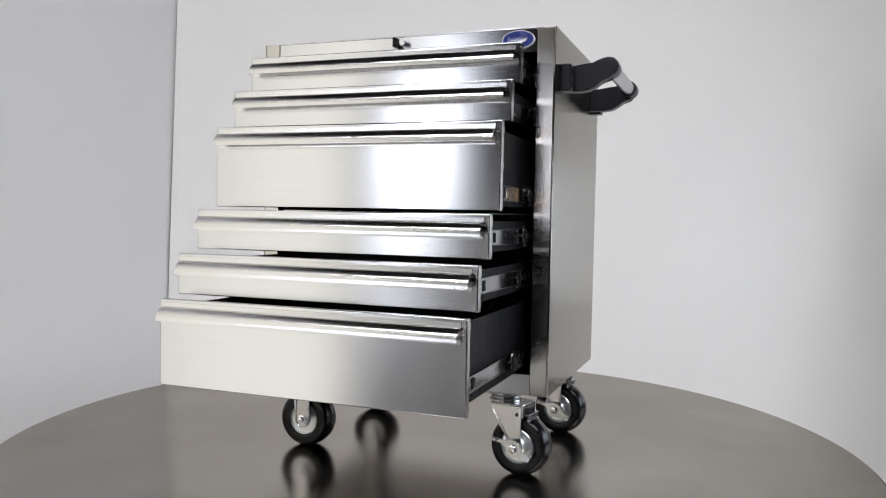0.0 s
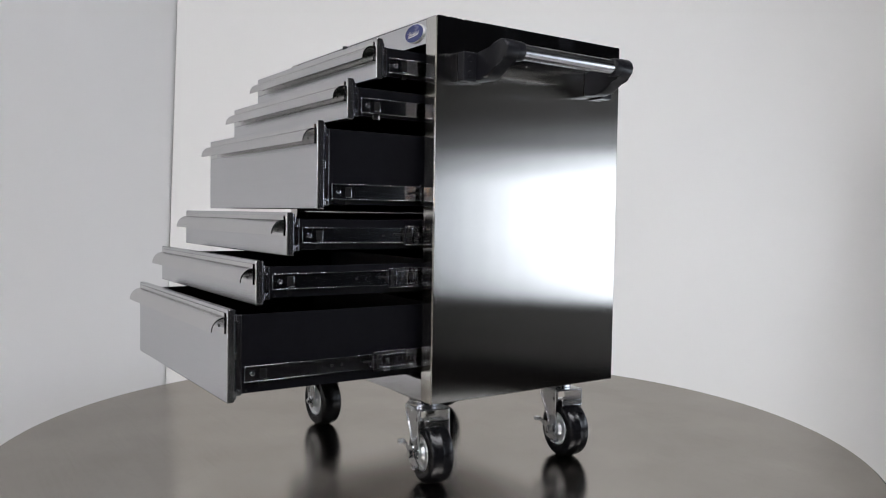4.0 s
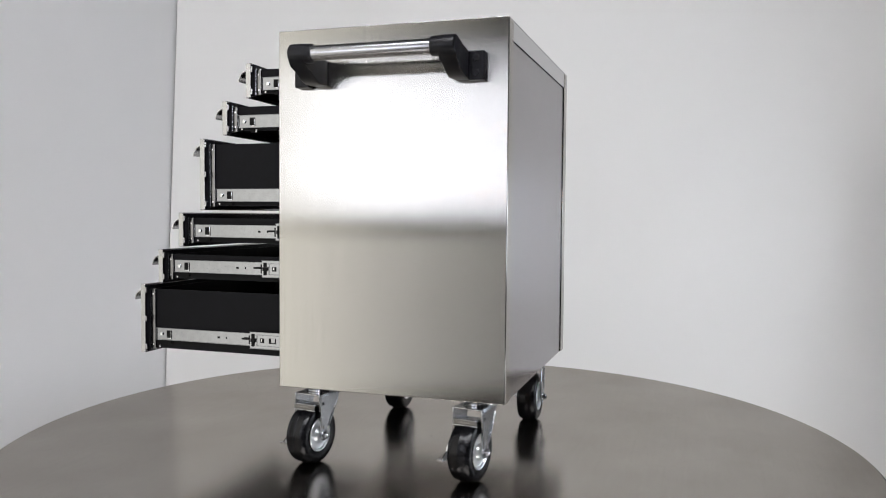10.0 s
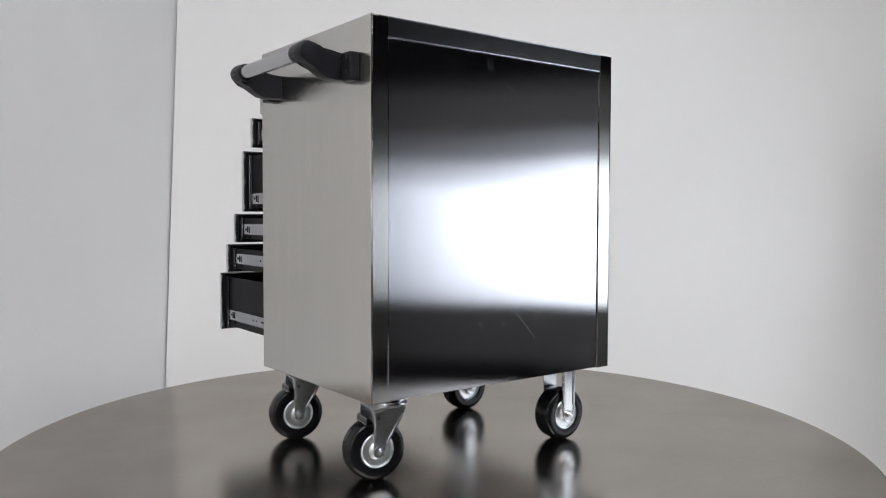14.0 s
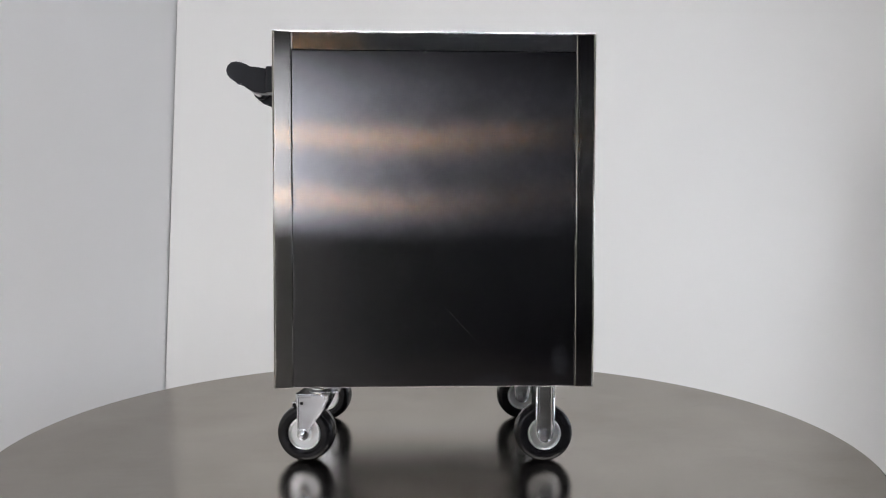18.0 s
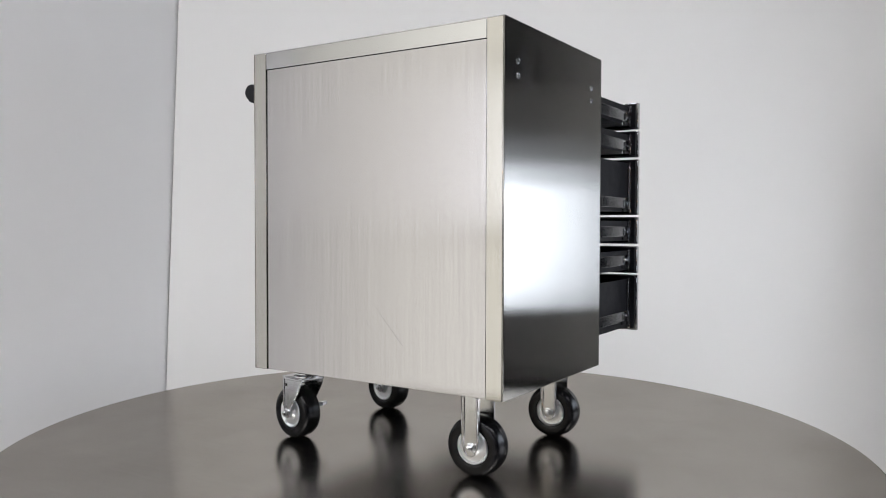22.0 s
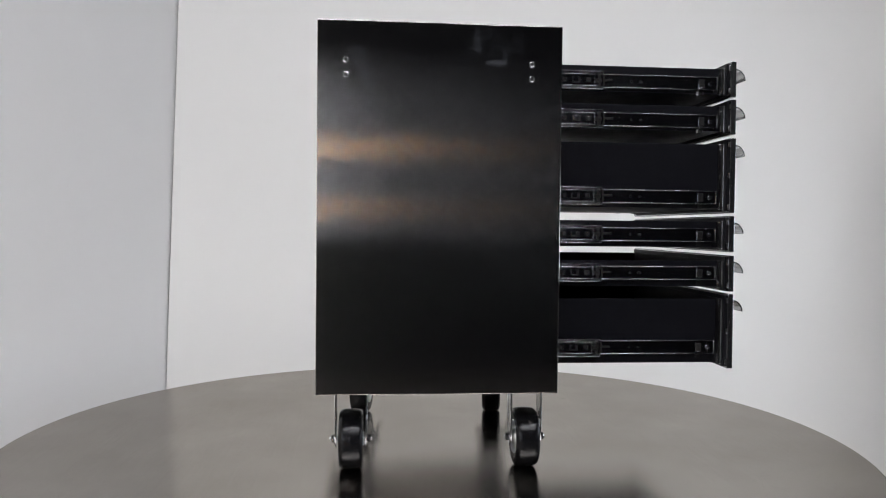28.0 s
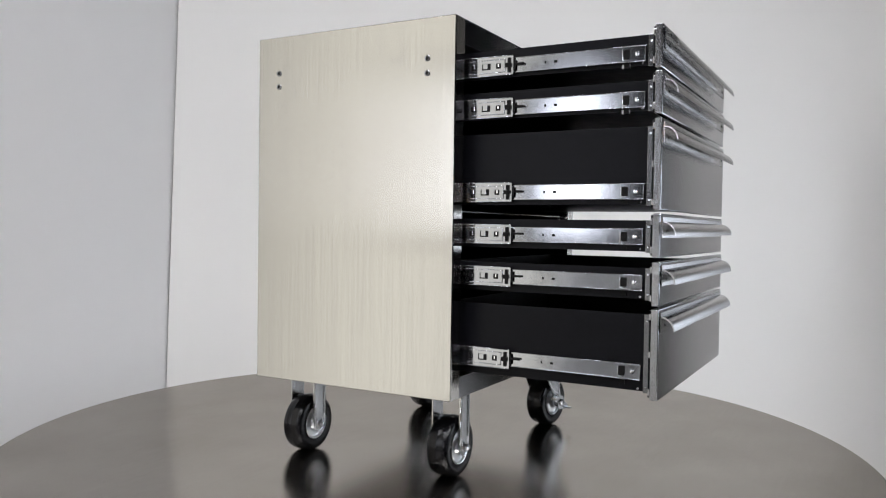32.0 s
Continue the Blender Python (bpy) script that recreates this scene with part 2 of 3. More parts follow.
def part(name, bm, mat, parent=None, label="", grain="v", smooth=False, curved=True):
    """Links a bmesh as one mesh object; grain: v runs up, h runs level."""
    bmesh.ops.recalc_face_normals(bm, faces=bm.faces)
    layer = bm.loops.layers.uv.new("grain")
    up = Vector((0, 0, 1))
    for f in bm.faces:
        nrm = f.normal
        if abs(nrm.z) > 0.9:
            t = Vector((0, 1, 0)) if grain == "h" else Vector((1, 0, 0))
        elif grain == "v":
            t = up.cross(nrm).normalized()
        else:
            t = (up - nrm * nrm.z).normalized()
        s = nrm.cross(t)
        for lp in f.loops:
            lp[layer].uv = (lp.vert.co.dot(t), lp.vert.co.dot(s))
        # flat sheets stay flat; only curved strips and folded edges shade round
        f.smooth = smooth and (curved or min(e.calc_length() for e in f.edges) < 0.0022)
    me = bpy.data.meshes.new(name)
    bm.to_mesh(me)
    bm.free()
    if smooth and curved:
        me.set_sharp_from_angle(angle=radians(35))
    me.materials.append(mat)
    ob = new(name, me)
    ob.parent = parent
    if label:
        ob["label"] = label
    return ob


# ---- the room ----
def room():
    back = bmesh.new()
    y, th = 1.55, 0.012
    outline = [(-1.203, -0.8), (2.3, -0.8), (2.3, 2.4), (-1.097, 2.4)]
    a = [back.verts.new((px, y, pz)) for px, pz in outline]
    b = [back.verts.new((px, y + th, pz)) for px, pz in outline]
    back.faces.new(a[::-1])
    back.faces.new(b)
    for i in range(4):
        back.faces.new((a[i], a[(i + 1) % 4], b[(i + 1) % 4], b[i]))
    wn = part("wall_north", back, WALL_WARM)
    tagged(wn, "smooth cream-white backdrop board behind the turntable", "wall", kind="structure")
    left = box(-0.02, 0, -4.4, 0, -0.8, 2.4)
    ww = part("wall_west", left, WALL_COOL)
    ww.matrix_world = pose(-1.151, 1.70, 0, 0, 1.9, -13.5)
    tagged(ww, "smooth cool white side wall of the studio corner", "wall", kind="structure")
    f = part("floor", box(-6, 5, -6, 1.8, -0.84, -0.8), FLOOR)
    tagged(f, "dark brown studio floor", "floor", kind="structure")
    # unseen white sheet, added to bounce light up onto the lower backdrop
    sheet = part("bounce_sheet", box(-1.2, 3.2, -2.3, 1.54, -0.799, -0.796), WALL_COOL)
    tagged(sheet, "white sheet added over the floor under the turntable to bounce light", "floor", kind="structure")
    # low white wall added out of sight, to mirror pale in the steel
    low = part("bounce_wall", box(-1.5, 1.5, 0.0, 0.05, -0.8, 0.435), WALL_WARM)
    low.matrix_world = pose(-2.80, -3.52, 0, 0, 0, 180 - 39)
    tagged(low, "plain white low wall, unseen, added for its pale reflection", "wall", kind="structure")
    c = part("ceiling", box(-6, 5, -6, 1.8, 3.6, 3.65), CEIL)
    tagged(c, "dull grey studio ceiling", "ceiling", kind="structure")
    for nm, bm in (("wall_south", box(-6, 5, -6.1, -6, -0.8, 3.6)), ("wall_east", box(5, 5.1, -6, 1.8, -0.8, 3.6)),
                   ("wall_far_west", box(-6.1, -6, -6, 1.8, -0.8, 3.6)), ("wall_far_north", box(-6, 5, 1.8, 1.9, -0.8, 3.6))):
        tagged(part(nm, bm, DARK_WALL), "dark unlit studio wall", "wall", kind="structure")


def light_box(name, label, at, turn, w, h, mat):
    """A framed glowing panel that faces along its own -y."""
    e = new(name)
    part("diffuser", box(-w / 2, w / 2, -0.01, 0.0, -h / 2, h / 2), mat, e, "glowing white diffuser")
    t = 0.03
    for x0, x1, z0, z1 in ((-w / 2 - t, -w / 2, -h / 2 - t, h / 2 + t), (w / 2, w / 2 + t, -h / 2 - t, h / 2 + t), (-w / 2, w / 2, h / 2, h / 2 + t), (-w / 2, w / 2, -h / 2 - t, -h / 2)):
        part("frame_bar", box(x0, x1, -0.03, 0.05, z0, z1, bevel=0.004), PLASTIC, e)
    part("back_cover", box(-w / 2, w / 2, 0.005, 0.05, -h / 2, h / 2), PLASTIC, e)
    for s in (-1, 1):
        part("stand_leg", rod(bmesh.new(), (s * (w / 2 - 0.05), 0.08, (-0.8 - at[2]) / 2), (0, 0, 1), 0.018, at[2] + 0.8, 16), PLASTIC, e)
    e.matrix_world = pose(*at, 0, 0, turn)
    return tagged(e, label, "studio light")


def lights():
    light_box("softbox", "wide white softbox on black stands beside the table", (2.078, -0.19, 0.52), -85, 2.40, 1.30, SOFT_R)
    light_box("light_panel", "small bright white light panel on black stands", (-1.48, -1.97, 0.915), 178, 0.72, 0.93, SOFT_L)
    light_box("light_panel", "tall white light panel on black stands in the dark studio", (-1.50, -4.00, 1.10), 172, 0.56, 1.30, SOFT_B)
    # added glowing cloth along the side wall, out of view, in shallow pleats
    bm = bmesh.new()
    cols = []
    for k in range(137):
        y = -2.12 - 2.05 * k / 136
        x = 0.05 + 0.018 * math.sin(k * 1.05) + 0.006 * math.sin(k * 0.37)
        cols.append((bm.verts.new((x, y, -0.78)), bm.verts.new((x, y, 2.35))))
    for a, b in zip(cols, cols[1:]):
        bm.faces.new((a[0], b[0], b[1], a[1]))
    bmesh.ops.solidify(bm, geom=list(bm.faces), thickness=0.002)
    cur = new("curtain")
    part("cloth", bm, CREAM_GLOW, cur, "thin added cloth that glows, in shallow pleats", smooth=True)
    part("cloth_rail", rod(bmesh.new(), (0.05, -3.15, 2.365), (0, 1, 0), 0.012, 2.15, 16), ZINC, cur)
    cur.matrix_world = pose(-1.151, 1.70, 0, 0, 1.9, -13.5)
    tagged(cur, "added cream cloth that glows, unseen, along the side wall", "curtain")
    # overhead fill panels, added to lift the walls' ambient light; none is seen
    for ix in range(2):
        for iy in range(2):
            e = new("fill_panel")
            part("diffuser", box(-1.2, 1.2, -0.2, 0.2, -0.01, 0.0), FILL_T if iy else FILL_F, e, "glowing white diffuser")
            part("housing", box(-1.23, 1.23, -0.23, 0.23, 0.0, 0.06, bevel=0.004), PLASTIC, e)
            e.matrix_world = pose(-0.75 + 2.5 * ix, -3.6 + 1.4 * iy, 3.53)
            tagged(e, "long narrow white fill light panel added under the ceiling", "ceiling light", "ceiling light panels")
    for x, z, w in ((-0.62, 1.09, 0.45), (-0.92, 0.68, 0.45)):
        e = new("tube_lamp")
        part("tube", rod(bmesh.new(), (0, 0, 0), (1, 0, 0), 0.012, w, 20), BULB, e, "warm glowing tube", smooth=True)
        for k in (-1, 1):
            part("end_cap", rod(bmesh.new(), (k * (w / 2 + 0.012), 0, 0), (1, 0, 0), 0.014, 0.024, 16, 0.002), PLASTIC, e, smooth=True)
            part("arm", rod(bmesh.new(), (k * (w / 2 + 0.012), -0.97, -0.02), (0, 1, 0), 0.01, 1.96, 10), PLASTIC, e)
        e.matrix_world = pose(x, -4.05, z)
        tagged(e, "short warm tube lamp on two dark wall arms", "lamp", "warm lamps")


# ---- the turntable ----
def turntable():
    e = new("turntable")
    R = 1.004
    part("tabletop", lathe(bmesh.new(), [(0.0005, 0), (R - 0.03, 0), (R - 0.0064, 0), (R - 0.006, 0), (R - 0.0018, -0.0018), (R, -0.006), (R, -0.036), (R - 0.004, -0.04), (0.0005, -0.04)], "z", (0, 0, 0), 160), TABLE, e, "round satin steel tabletop with a folded rim", smooth=True)
    for px, py, pr in ((0.002, -0.001, 0.0022), (0.021, 0.024, 0.0016), (-0.031, 0.012, 0.0014)):
        part("pin_mark", rod(bmesh.new(), (px, py, 0.0002), (0, 0, 1), pr, 0.0004, 12), HOLE, e)
    part("pedestal", rod(bmesh.new(), (0, 0, -0.40), (0, 0, 1), 0.12, 0.70, 32), BLACK, e)
    part("base_plate", rod(bmesh.new(), (0, 0, -0.775), (0, 0, 1), 0.45, 0.05, 48), BLACK, e)
    return tagged(e, "large round stainless steel turntable, satin and faintly stained", "turntable")


# ---- the cabinet ----
X, YF, YB, ZB, ZT = 0.340, -0.2304, 0.2650, 0.1773, 0.9279
POST, FACE, SHIFT = 0.302, 0.301, -0.003
SWIVEL = -9.0                     # turn of the braked casters
# top, bottom, slide height, first pull-out, last pull-out
DRAWERS = [(0.8760, 0.8000, 0.831, 0.107, 0.387), (0.7955, 0.7203, 0.750, 0.167, 0.388), (0.7138, 0.5534, 0.587, 0.226, 0.389),
           (0.5473, 0.4697, 0.506, 0.284, 0.389), (0.4625, 0.3848, 0.424, 0.340, 0.390), (0.3801, 0.2195, 0.264, 0.390, 0.390)]
DRAWER_OBJECTS, RAIL_OBJECTS = [], []


def cabinet():
    cab = new("tool_cabinet")
    tagged(cab, "stainless steel rolling tool cabinet with six open drawers", "tool cabinet")
    t = 0.003
    for s in (-1, 1):
        def sx(a, b):
            return (min(s * a, s * b), max(s * a, s * b))
        part("side_panel", box(*sx(X - t, X), YF, YB, ZB, ZT, bevel=0.0013), STEEL_SIDE if s < 0 else STEEL_RIGHT, cab, smooth=True, curved=False)
        part("front_post", box(*sx(POST, X - t), YF, YF + 0.03, ZB, ZT - 0.0012, bevel=0.0012), STEEL_V, cab, smooth=True, curved=False)
        part("back_flange", box(*sx(0.3, X - t), YB - 0.012, YB, ZB, ZT - 0.0012, bevel=0.0012), STEEL_V, cab, smooth=True, curved=False)
        part("inner_side", box(*sx(POST, X - t - 0.002), YF + 0.03, YB - 0.014, ZB + 0.004, ZT - 0.004), LINER, cab, "dark inner side sheet")
    part("top_panel", box(-X + t, X - t, YF + 0.0005, YB - 0.0005, ZT - 0.0020, ZT, bevel=0.0006), STEEL_H, cab, grain="h")
    part("bottom_panel", box(-POST, POST, YF + 0.02, YB - 0.013, ZB + 0.001, ZB + 0.004), STEEL_H, cab, grain="h")
    part("top_rail", box(-POST, POST, YF + 0.0015, YF + 0.03, 0.8785, ZT - 0.002, bevel=0.0008), STEEL_H, cab, grain="h")
    part("bottom_rail", box(-POST, POST, YF + 0.0015, YF + 0.03, ZB + 0.0005, 0.2205, bevel=0.0008), STEEL_H, cab, grain="h")
    part("cross_rail", box(-POST, POST, YF + 0.012, YF + 0.024, 0.5485, 0.5505), STEEL_H, cab, grain="h")
    part("back_rail", box(-0.2995, 0.2995, YB - 0.012, YB - 0.0008, 0.8885, ZT - 0.002, bevel=0.0008), STEEL_H, cab, grain="h")
    part("back_panel", box(-0.2984, 0.2984, YB - 0.006, YB - 0.0028, ZB + 0.001, 0.8870, bevel=0.0006), STEEL_BACK, cab, "polished steel back sheet with scuffs")
    for x0, z0, x1, z1 in ((-0.0216, 0.3485, -0.0964, 0.2673), (0.0005, 0.316, -0.003, 0.304), (0.068, 0.318, 0.060, 0.304), (-0.004, 0.829, -0.024, 0.818)):
        bm, w = bmesh.new(), 0.0003
        bm.faces.new([bm.verts.new((px, YB - 0.0026, pz)) for px, pz in ((x0 - w, z0), (x0 + w, z0), (x1 + w, z1), (x1 - w, z1))])
        part("scratch", bm, SCUFF, cab)
    part("inner_back", box(-0.298, 0.298, YB - 0.0135, YB - 0.013, ZB + 0.005, ZT - 0.004), LINER, cab)
    # lock
    lock = part("lock", rod(bmesh.new(), (0.010, YF - 0.008, 0.9115), (0, 1, 0), 0.0072, 0.016, 24, 0.0015), ZINC, cab, "chromed lock barrel", smooth=True)
    part("key_bow", box(-0.010, -0.003, YF - 0.022, YF - 0.002, 0.901, 0.922, bevel=0.002), PLASTIC, lock, "black folding key")
    # badge
    badge = bmesh.new()
    rod(badge, (0, 0, 0), (0, 1, 0), 1.0, 0.003, 48)
    bmesh.ops.transform(badge, matrix=Matrix.Translation((0.262, YF - 0.0005, 0.9045)) @ Matrix.Diagonal((0.034, 1, 0.0185, 1)), verts=badge.verts)
    bd = part("badge", badge, WHITE, cab, "oval navy badge with white rim", smooth=True)
    inner = bmesh.new()
    rod(inner, (0, 0, 0), (0, 1, 0), 1.0, 0.003, 48)
    bmesh.ops.transform(inner, matrix=Matrix.Translation((0.262, YF - 0.0015, 0.9045)) @ Matrix.Diagonal((0.0325, 1, 0.0172, 1)), verts=inner.verts)
    part("badge_field", inner, NAVY, bd)
    # a looping white pen line across the badge, and a swash under it
    stroke = bmesh.new()
    def pen(points, w):
        rows = [(stroke.verts.new((px, YF - 0.0036, pz - w)), stroke.verts.new((px + w * 0.4, YF - 0.0036, pz + w))) for px, pz in points]
        for p, q in zip(rows, rows[1:]):
            stroke.faces.new((p[0], q[0], q[1], p[1]))
    pen([(0.2405 + 0.040 * k / 60 + 0.0012 * math.cos(k * 0.9), 0.9050 + 0.0030 * math.sin(k * 0.9) * (1.7 if k < 9 else 1.0)) for k in range(61)], 0.0007)
    pen([(0.243 + 0.034 * k / 20, 0.8985 + 0.0022 * (k / 20) ** 2) for k in range(21)], 0.0006)
    part("badge_stroke", stroke, WHITE, bd)
    # threaded holes for a second handle
    for hy in (-0.168, 0.208):
        for hz in (0.8195, 0.8485):
            r = part("rivet_nut", lathe(bmesh.new(), [(0.0032, -X + 0.001), (0.0062, -X + 0.001), (0.0062, -X - 0.0012), (0.005, -X - 0.0018), (0.0032, -X - 0.0012)], "x", (0, hy, hz), 20), GLOSS, cab, smooth=True)
            part("bore", rod(bmesh.new(), (-X - 0.0004, hy, hz), (1, 0, 0), 0.0034, 0.002, 16), HOLE, r)
    handle(cab)
    for i, row in enumerate(DRAWERS):
        drawer(cab, i, *row)
    for x, y, swivel in ((0.2770, -0.187, True), (0.2820, 0.179, True), (-0.243, -0.180, False), (-0.243, 0.195, False)):
        caster(cab, x, y, swivel)
    return cab


def handle(cab):
    part("handle_tube", rod(bmesh.new(), (0.4335, 0.020, 0.8580), (0, 1, 0), 0.0148, 0.29, 32), TUBE, cab, "polished steel push bar", smooth=True)
    for s in (-1, 1):
        def yy(a, b):
            return (min(0.020 + s * a, 0.020 + s * b), max(0.020 + s * a, 0.020 + s * b))
        # arm outline in x and z: foot on the panel, bent up to the tube
        top = [(0.3402, 0.862), (0.362, 0.8615), (0.380, 0.8605), (0.390, 0.862), (0.400, 0.8665), (0.409, 0.8715), (0.419, 0.876), (0.431, 0.8782), (0.442, 0.8760)]
        end = [(0.4495, 0.8690), (0.4530, 0.8590), (0.4505, 0.8490)]
        low = [(0.445, 0.842), (0.434, 0.838), (0.420, 0.829), (0.406, 0.8185), (0.392, 0.8115), (0.372, 0.809), (0.3402, 0.810)]
        bm = bmesh.new()
        sweep(bm, top + end + low, "y", *yy(0.136, 0.170))
        sharp = [e for e in bm.edges if any(len(f.verts) > 6 for f in e.link_faces)]
        bmesh.ops.bevel(bm, geom=sharp, offset=0.004, segments=3, affect="EDGES", profile=0.5)
        arm = part("handle_bracket", bm, PLASTIC, cab, "black moulded handle bracket", smooth=True)
        part("mounting_foot", box(0.3402, 0.361, *yy(0.170, 0.202), 0.806, 0.862, bevel=0.003), PLASTIC, arm)
        part("collar", rod(bmesh.new(), (0.4335, 0.020 + s * 0.1385, 0.8580), (0, 1, 0), 0.0188, 0.034, 32, 0.002), PLASTIC, arm, smooth=True)
        for z in (0.8195, 0.8485):
            part("bolt", rod(bmesh.new(), (0.3615, 0.020 + s * 0.186, z), (1, 0, 0), 0.0062, 0.004, 18, 0.001), PLASTIC, arm, smooth=True)


def drawer(cab, i, zt, zb, zs, first, last):
    """Built shut; it slides out along -y."""
    x, y0 = FACE, YF
    deep = 0.43
    low, high = zb + 0.010, zt - 0.012
    d = part("drawer", box(-0.2785, 0.2785, y0 + 0.0205, y0 + deep - 0.0015, low, low + 0.0015), BLACK, cab, "black sheet-metal drawer with a steel front")
    part("tray_side", box(-0.280, -0.2785, y0 + 0.019, y0 + deep, low, high), BLACK, d)
    part("tray_side", box(0.2785, 0.280, y0 + 0.019, y0 + deep, low, high), BLACK, d)
    part("tray_back", box(-0.2785, 0.2785, y0 + deep - 0.0015, y0 + deep, low, high), BLACK, d)
    part("tray_front", box(-0.2785, 0.2785, y0 + 0.019, y0 + 0.0205, low, high), BLACK, d)
    part("drawer_front", box(SHIFT - x, SHIFT + x, y0, y0 + 0.0125, zb, zt, bevel=0.0018), STEEL_H, d, "brushed steel drawer front", grain="h", smooth=True, curved=False)
    part("front_lining", box(SHIFT - x + 0.006, SHIFT + x - 0.006, y0 + 0.0125, y0 + 0.018, zb + 0.004, zt - 0.003), BLACK, d)
    # extruded pull: a flat root and a quarter-round lip
    outline = [(y0 - 0.0002, zt - 0.006), (y0 - 0.002, zt - 0.006)]
    cz, r = zt - 0.0385, 0.025
    arc = [(y0 - 0.002 - r * math.sin(a) * 0.92, cz + r * math.cos(a)) for a in [math.pi / 2 * k / 9 for k in range(10)]]
    inner = [(y0 - 0.002 - (r - 0.0022) * math.sin(a) * 0.92, cz + (r - 0.0022) * math.cos(a)) for a in [math.pi / 2 * k / 9 for k in range(10)]]
    outline += [(p[0], p[1]) for p in arc] + inner[::-1] + [(y0 - 0.002, cz - 0.004), (y0 - 0.0002, cz - 0.004)]
    part("pull", sweep(bmesh.new(), outline, "x", SHIFT - x + 0.010, SHIFT + x - 0.010), ALU, d, "extruded aluminium finger pull", smooth=True)
    for px in (-0.262, 0.0, 0.262):
        part("pull_screw", rod(bmesh.new(), (px, y0 - 0.0024, zt - 0.031), (0, 1, 0), 0.0024, 0.0014, 12, 0.0004), HOLE, d, smooth=True)
    for s in (-1, 1):
        def sx(a, b):
            return (min(s * a, s * b), max(s * a, s * b))
        part("front_return", box(*sx(x + s * SHIFT - 0.0002, x + s * SHIFT + 0.0008), y0 + 0.0012, y0 + 0.0127, zb + 0.0008, zt - 0.0008, bevel=0.0003), RETURN, d)
        part("side_flange", box(*sx(0.2802, 0.2845), y0 + 0.0185, y0 + 0.0300, zb + 0.008, zt - 0.012, bevel=0.0006), GLOSS, d, "dark plated end bracket")
        part("bracket_edge", box(*sx(0.2802, 0.2858), y0 + 0.0172, y0 + 0.0184, zb + 0.006, zt - 0.010, bevel=0.0003), CHROME, d)
        for z in (zb + 0.018, zt - 0.024):
            part("screw", rod(bmesh.new(), (s * 0.2850, y0 + 0.0245, z), (1, 0, 0), 0.0023, 0.0018, 12, 0.0007), CHROME, d, smooth=True)
        # inner slide member: a web between two rolled lips
        bm = bmesh.new()
        ya, yb = y0 + 0.034, y0 + 0.425
        slab(bm, *sx(0.2842, 0.2858), ya, yb, zs - 0.0132, zs + 0.0132)
        slab(bm, *sx(0.2842, 0.2880), ya, yb, zs + 0.0132, zs + 0.0143, bevel=0.0004)
        slab(bm, *sx(0.2842, 0.2880), ya, yb, zs - 0.0143, zs - 0.0132, bevel=0.0004)
        slab(bm, *sx(0.2842, 0.2880), ya, ya + 0.0016, zs - 0.0130, zs + 0.0130, bevel=0.0006)
        part("slide_member", bm, SLIDE, d, "zinc-plated ball slide", smooth=True, curved=False)
        part("slide_screw", rod(bmesh.new(), (s * 0.2872, y0 + 0.049, zs), (1, 0, 0), 0.0040, 0.003, 16, 0.0008), CHROME, d, smooth=True)
        part("catch", box(*sx(0.2859, 0.2872), y0 + 0.063, y0 + 0.074, zs - 0.0085, zs + 0.0085, bevel=0.0006), HOLE, d, "black catch")
        hook = slab(bmesh.new(), *sx(0.2859, 0.2878), y0 + 0.0745, y0 + 0.0758, zs - 0.0095, zs + 0.0085, bevel=0.0005)
        slab(hook, *sx(0.2859, 0.2878), y0 + 0.0660, y0 + 0.0758, zs - 0.0105, zs - 0.0092, bevel=0.0005)
        part("catch_hook", hook, CHROME, d, smooth=True)
        for k, w in ((0.20, 0.006), (0.222, 0.003)):
            part("slot", box(*sx(0.2857, 0.2862), y0 + k, y0 + k + w, zs - 0.0022, zs + 0.0022), HOLE, d)
        if (s > 0 and i == 1) or (s < 0 and i in (0, 1)):
            part("sticker", box(*sx(0.2802, 0.2812), y0 + 0.063, y0 + 0.078, zs - 0.024, zs - 0.017), PAPER, d, "small white sticker")
        part("release_tab", box(*sx(0.2803, 0.2835), y0 + 0.064, y0 + 0.074, zs - 0.0245, zs - 0.0165, bevel=0.0008), HOLE, d, "black slide release tab")
        part("corner_screw", rod(bmesh.new(), (s * 0.2808, y0 + 0.040, low + 0.004), (1, 0, 0), 0.0020, 0.0016, 10), CHROME, d, smooth=True)
        # clinched tabs along the folded end of the front
        for k in range(3 if zt - zb > 0.1 else 2):
            tz = zb + 0.014 + (zt - zb - 0.028) * k / (2 if zt - zb > 0.1 else 1)
            part("clinch_tab", box(*sx(x + s * SHIFT - 0.0035, x + s * SHIFT + 0.0006), y0 + 0.0127, y0 + 0.0165, tz - 0.006, tz + 0.006, bevel=0.0008), RETURN, d)
        # the wider middle member runs on its own, half as far
        bm = bmesh.new()
        ya, yb = y0 + 0.03, y0 + 0.40
        slab(bm, *sx(0.2905, 0.292), ya, yb, zs - 0.0178, zs + 0.0178)
        slab(bm, *sx(0.286, 0.2942), ya, yb, zs + 0.0178, zs + 0.0190, bevel=0.0004)
        slab(bm, *sx(0.286, 0.2942), ya, yb, zs - 0.0190, zs - 0.0178, bevel=0.0004)
        for z in (-0.0122, 0.0122):
            slab(bm, *sx(0.2919, 0.2931), ya + 0.017, yb, zs + z - 0.0006, zs + z + 0.0006, bevel=0.0004)
        slab(bm, *sx(0.2919, 0.2931), ya + 0.0165, ya + 0.0183, zs - 0.012, zs + 0.012, bevel=0.0005)
        rail = part("slide_rail", bm, SLIDE, cab, "zinc-plated middle slide rail", smooth=True, curved=False)
        clip = bmesh.new()
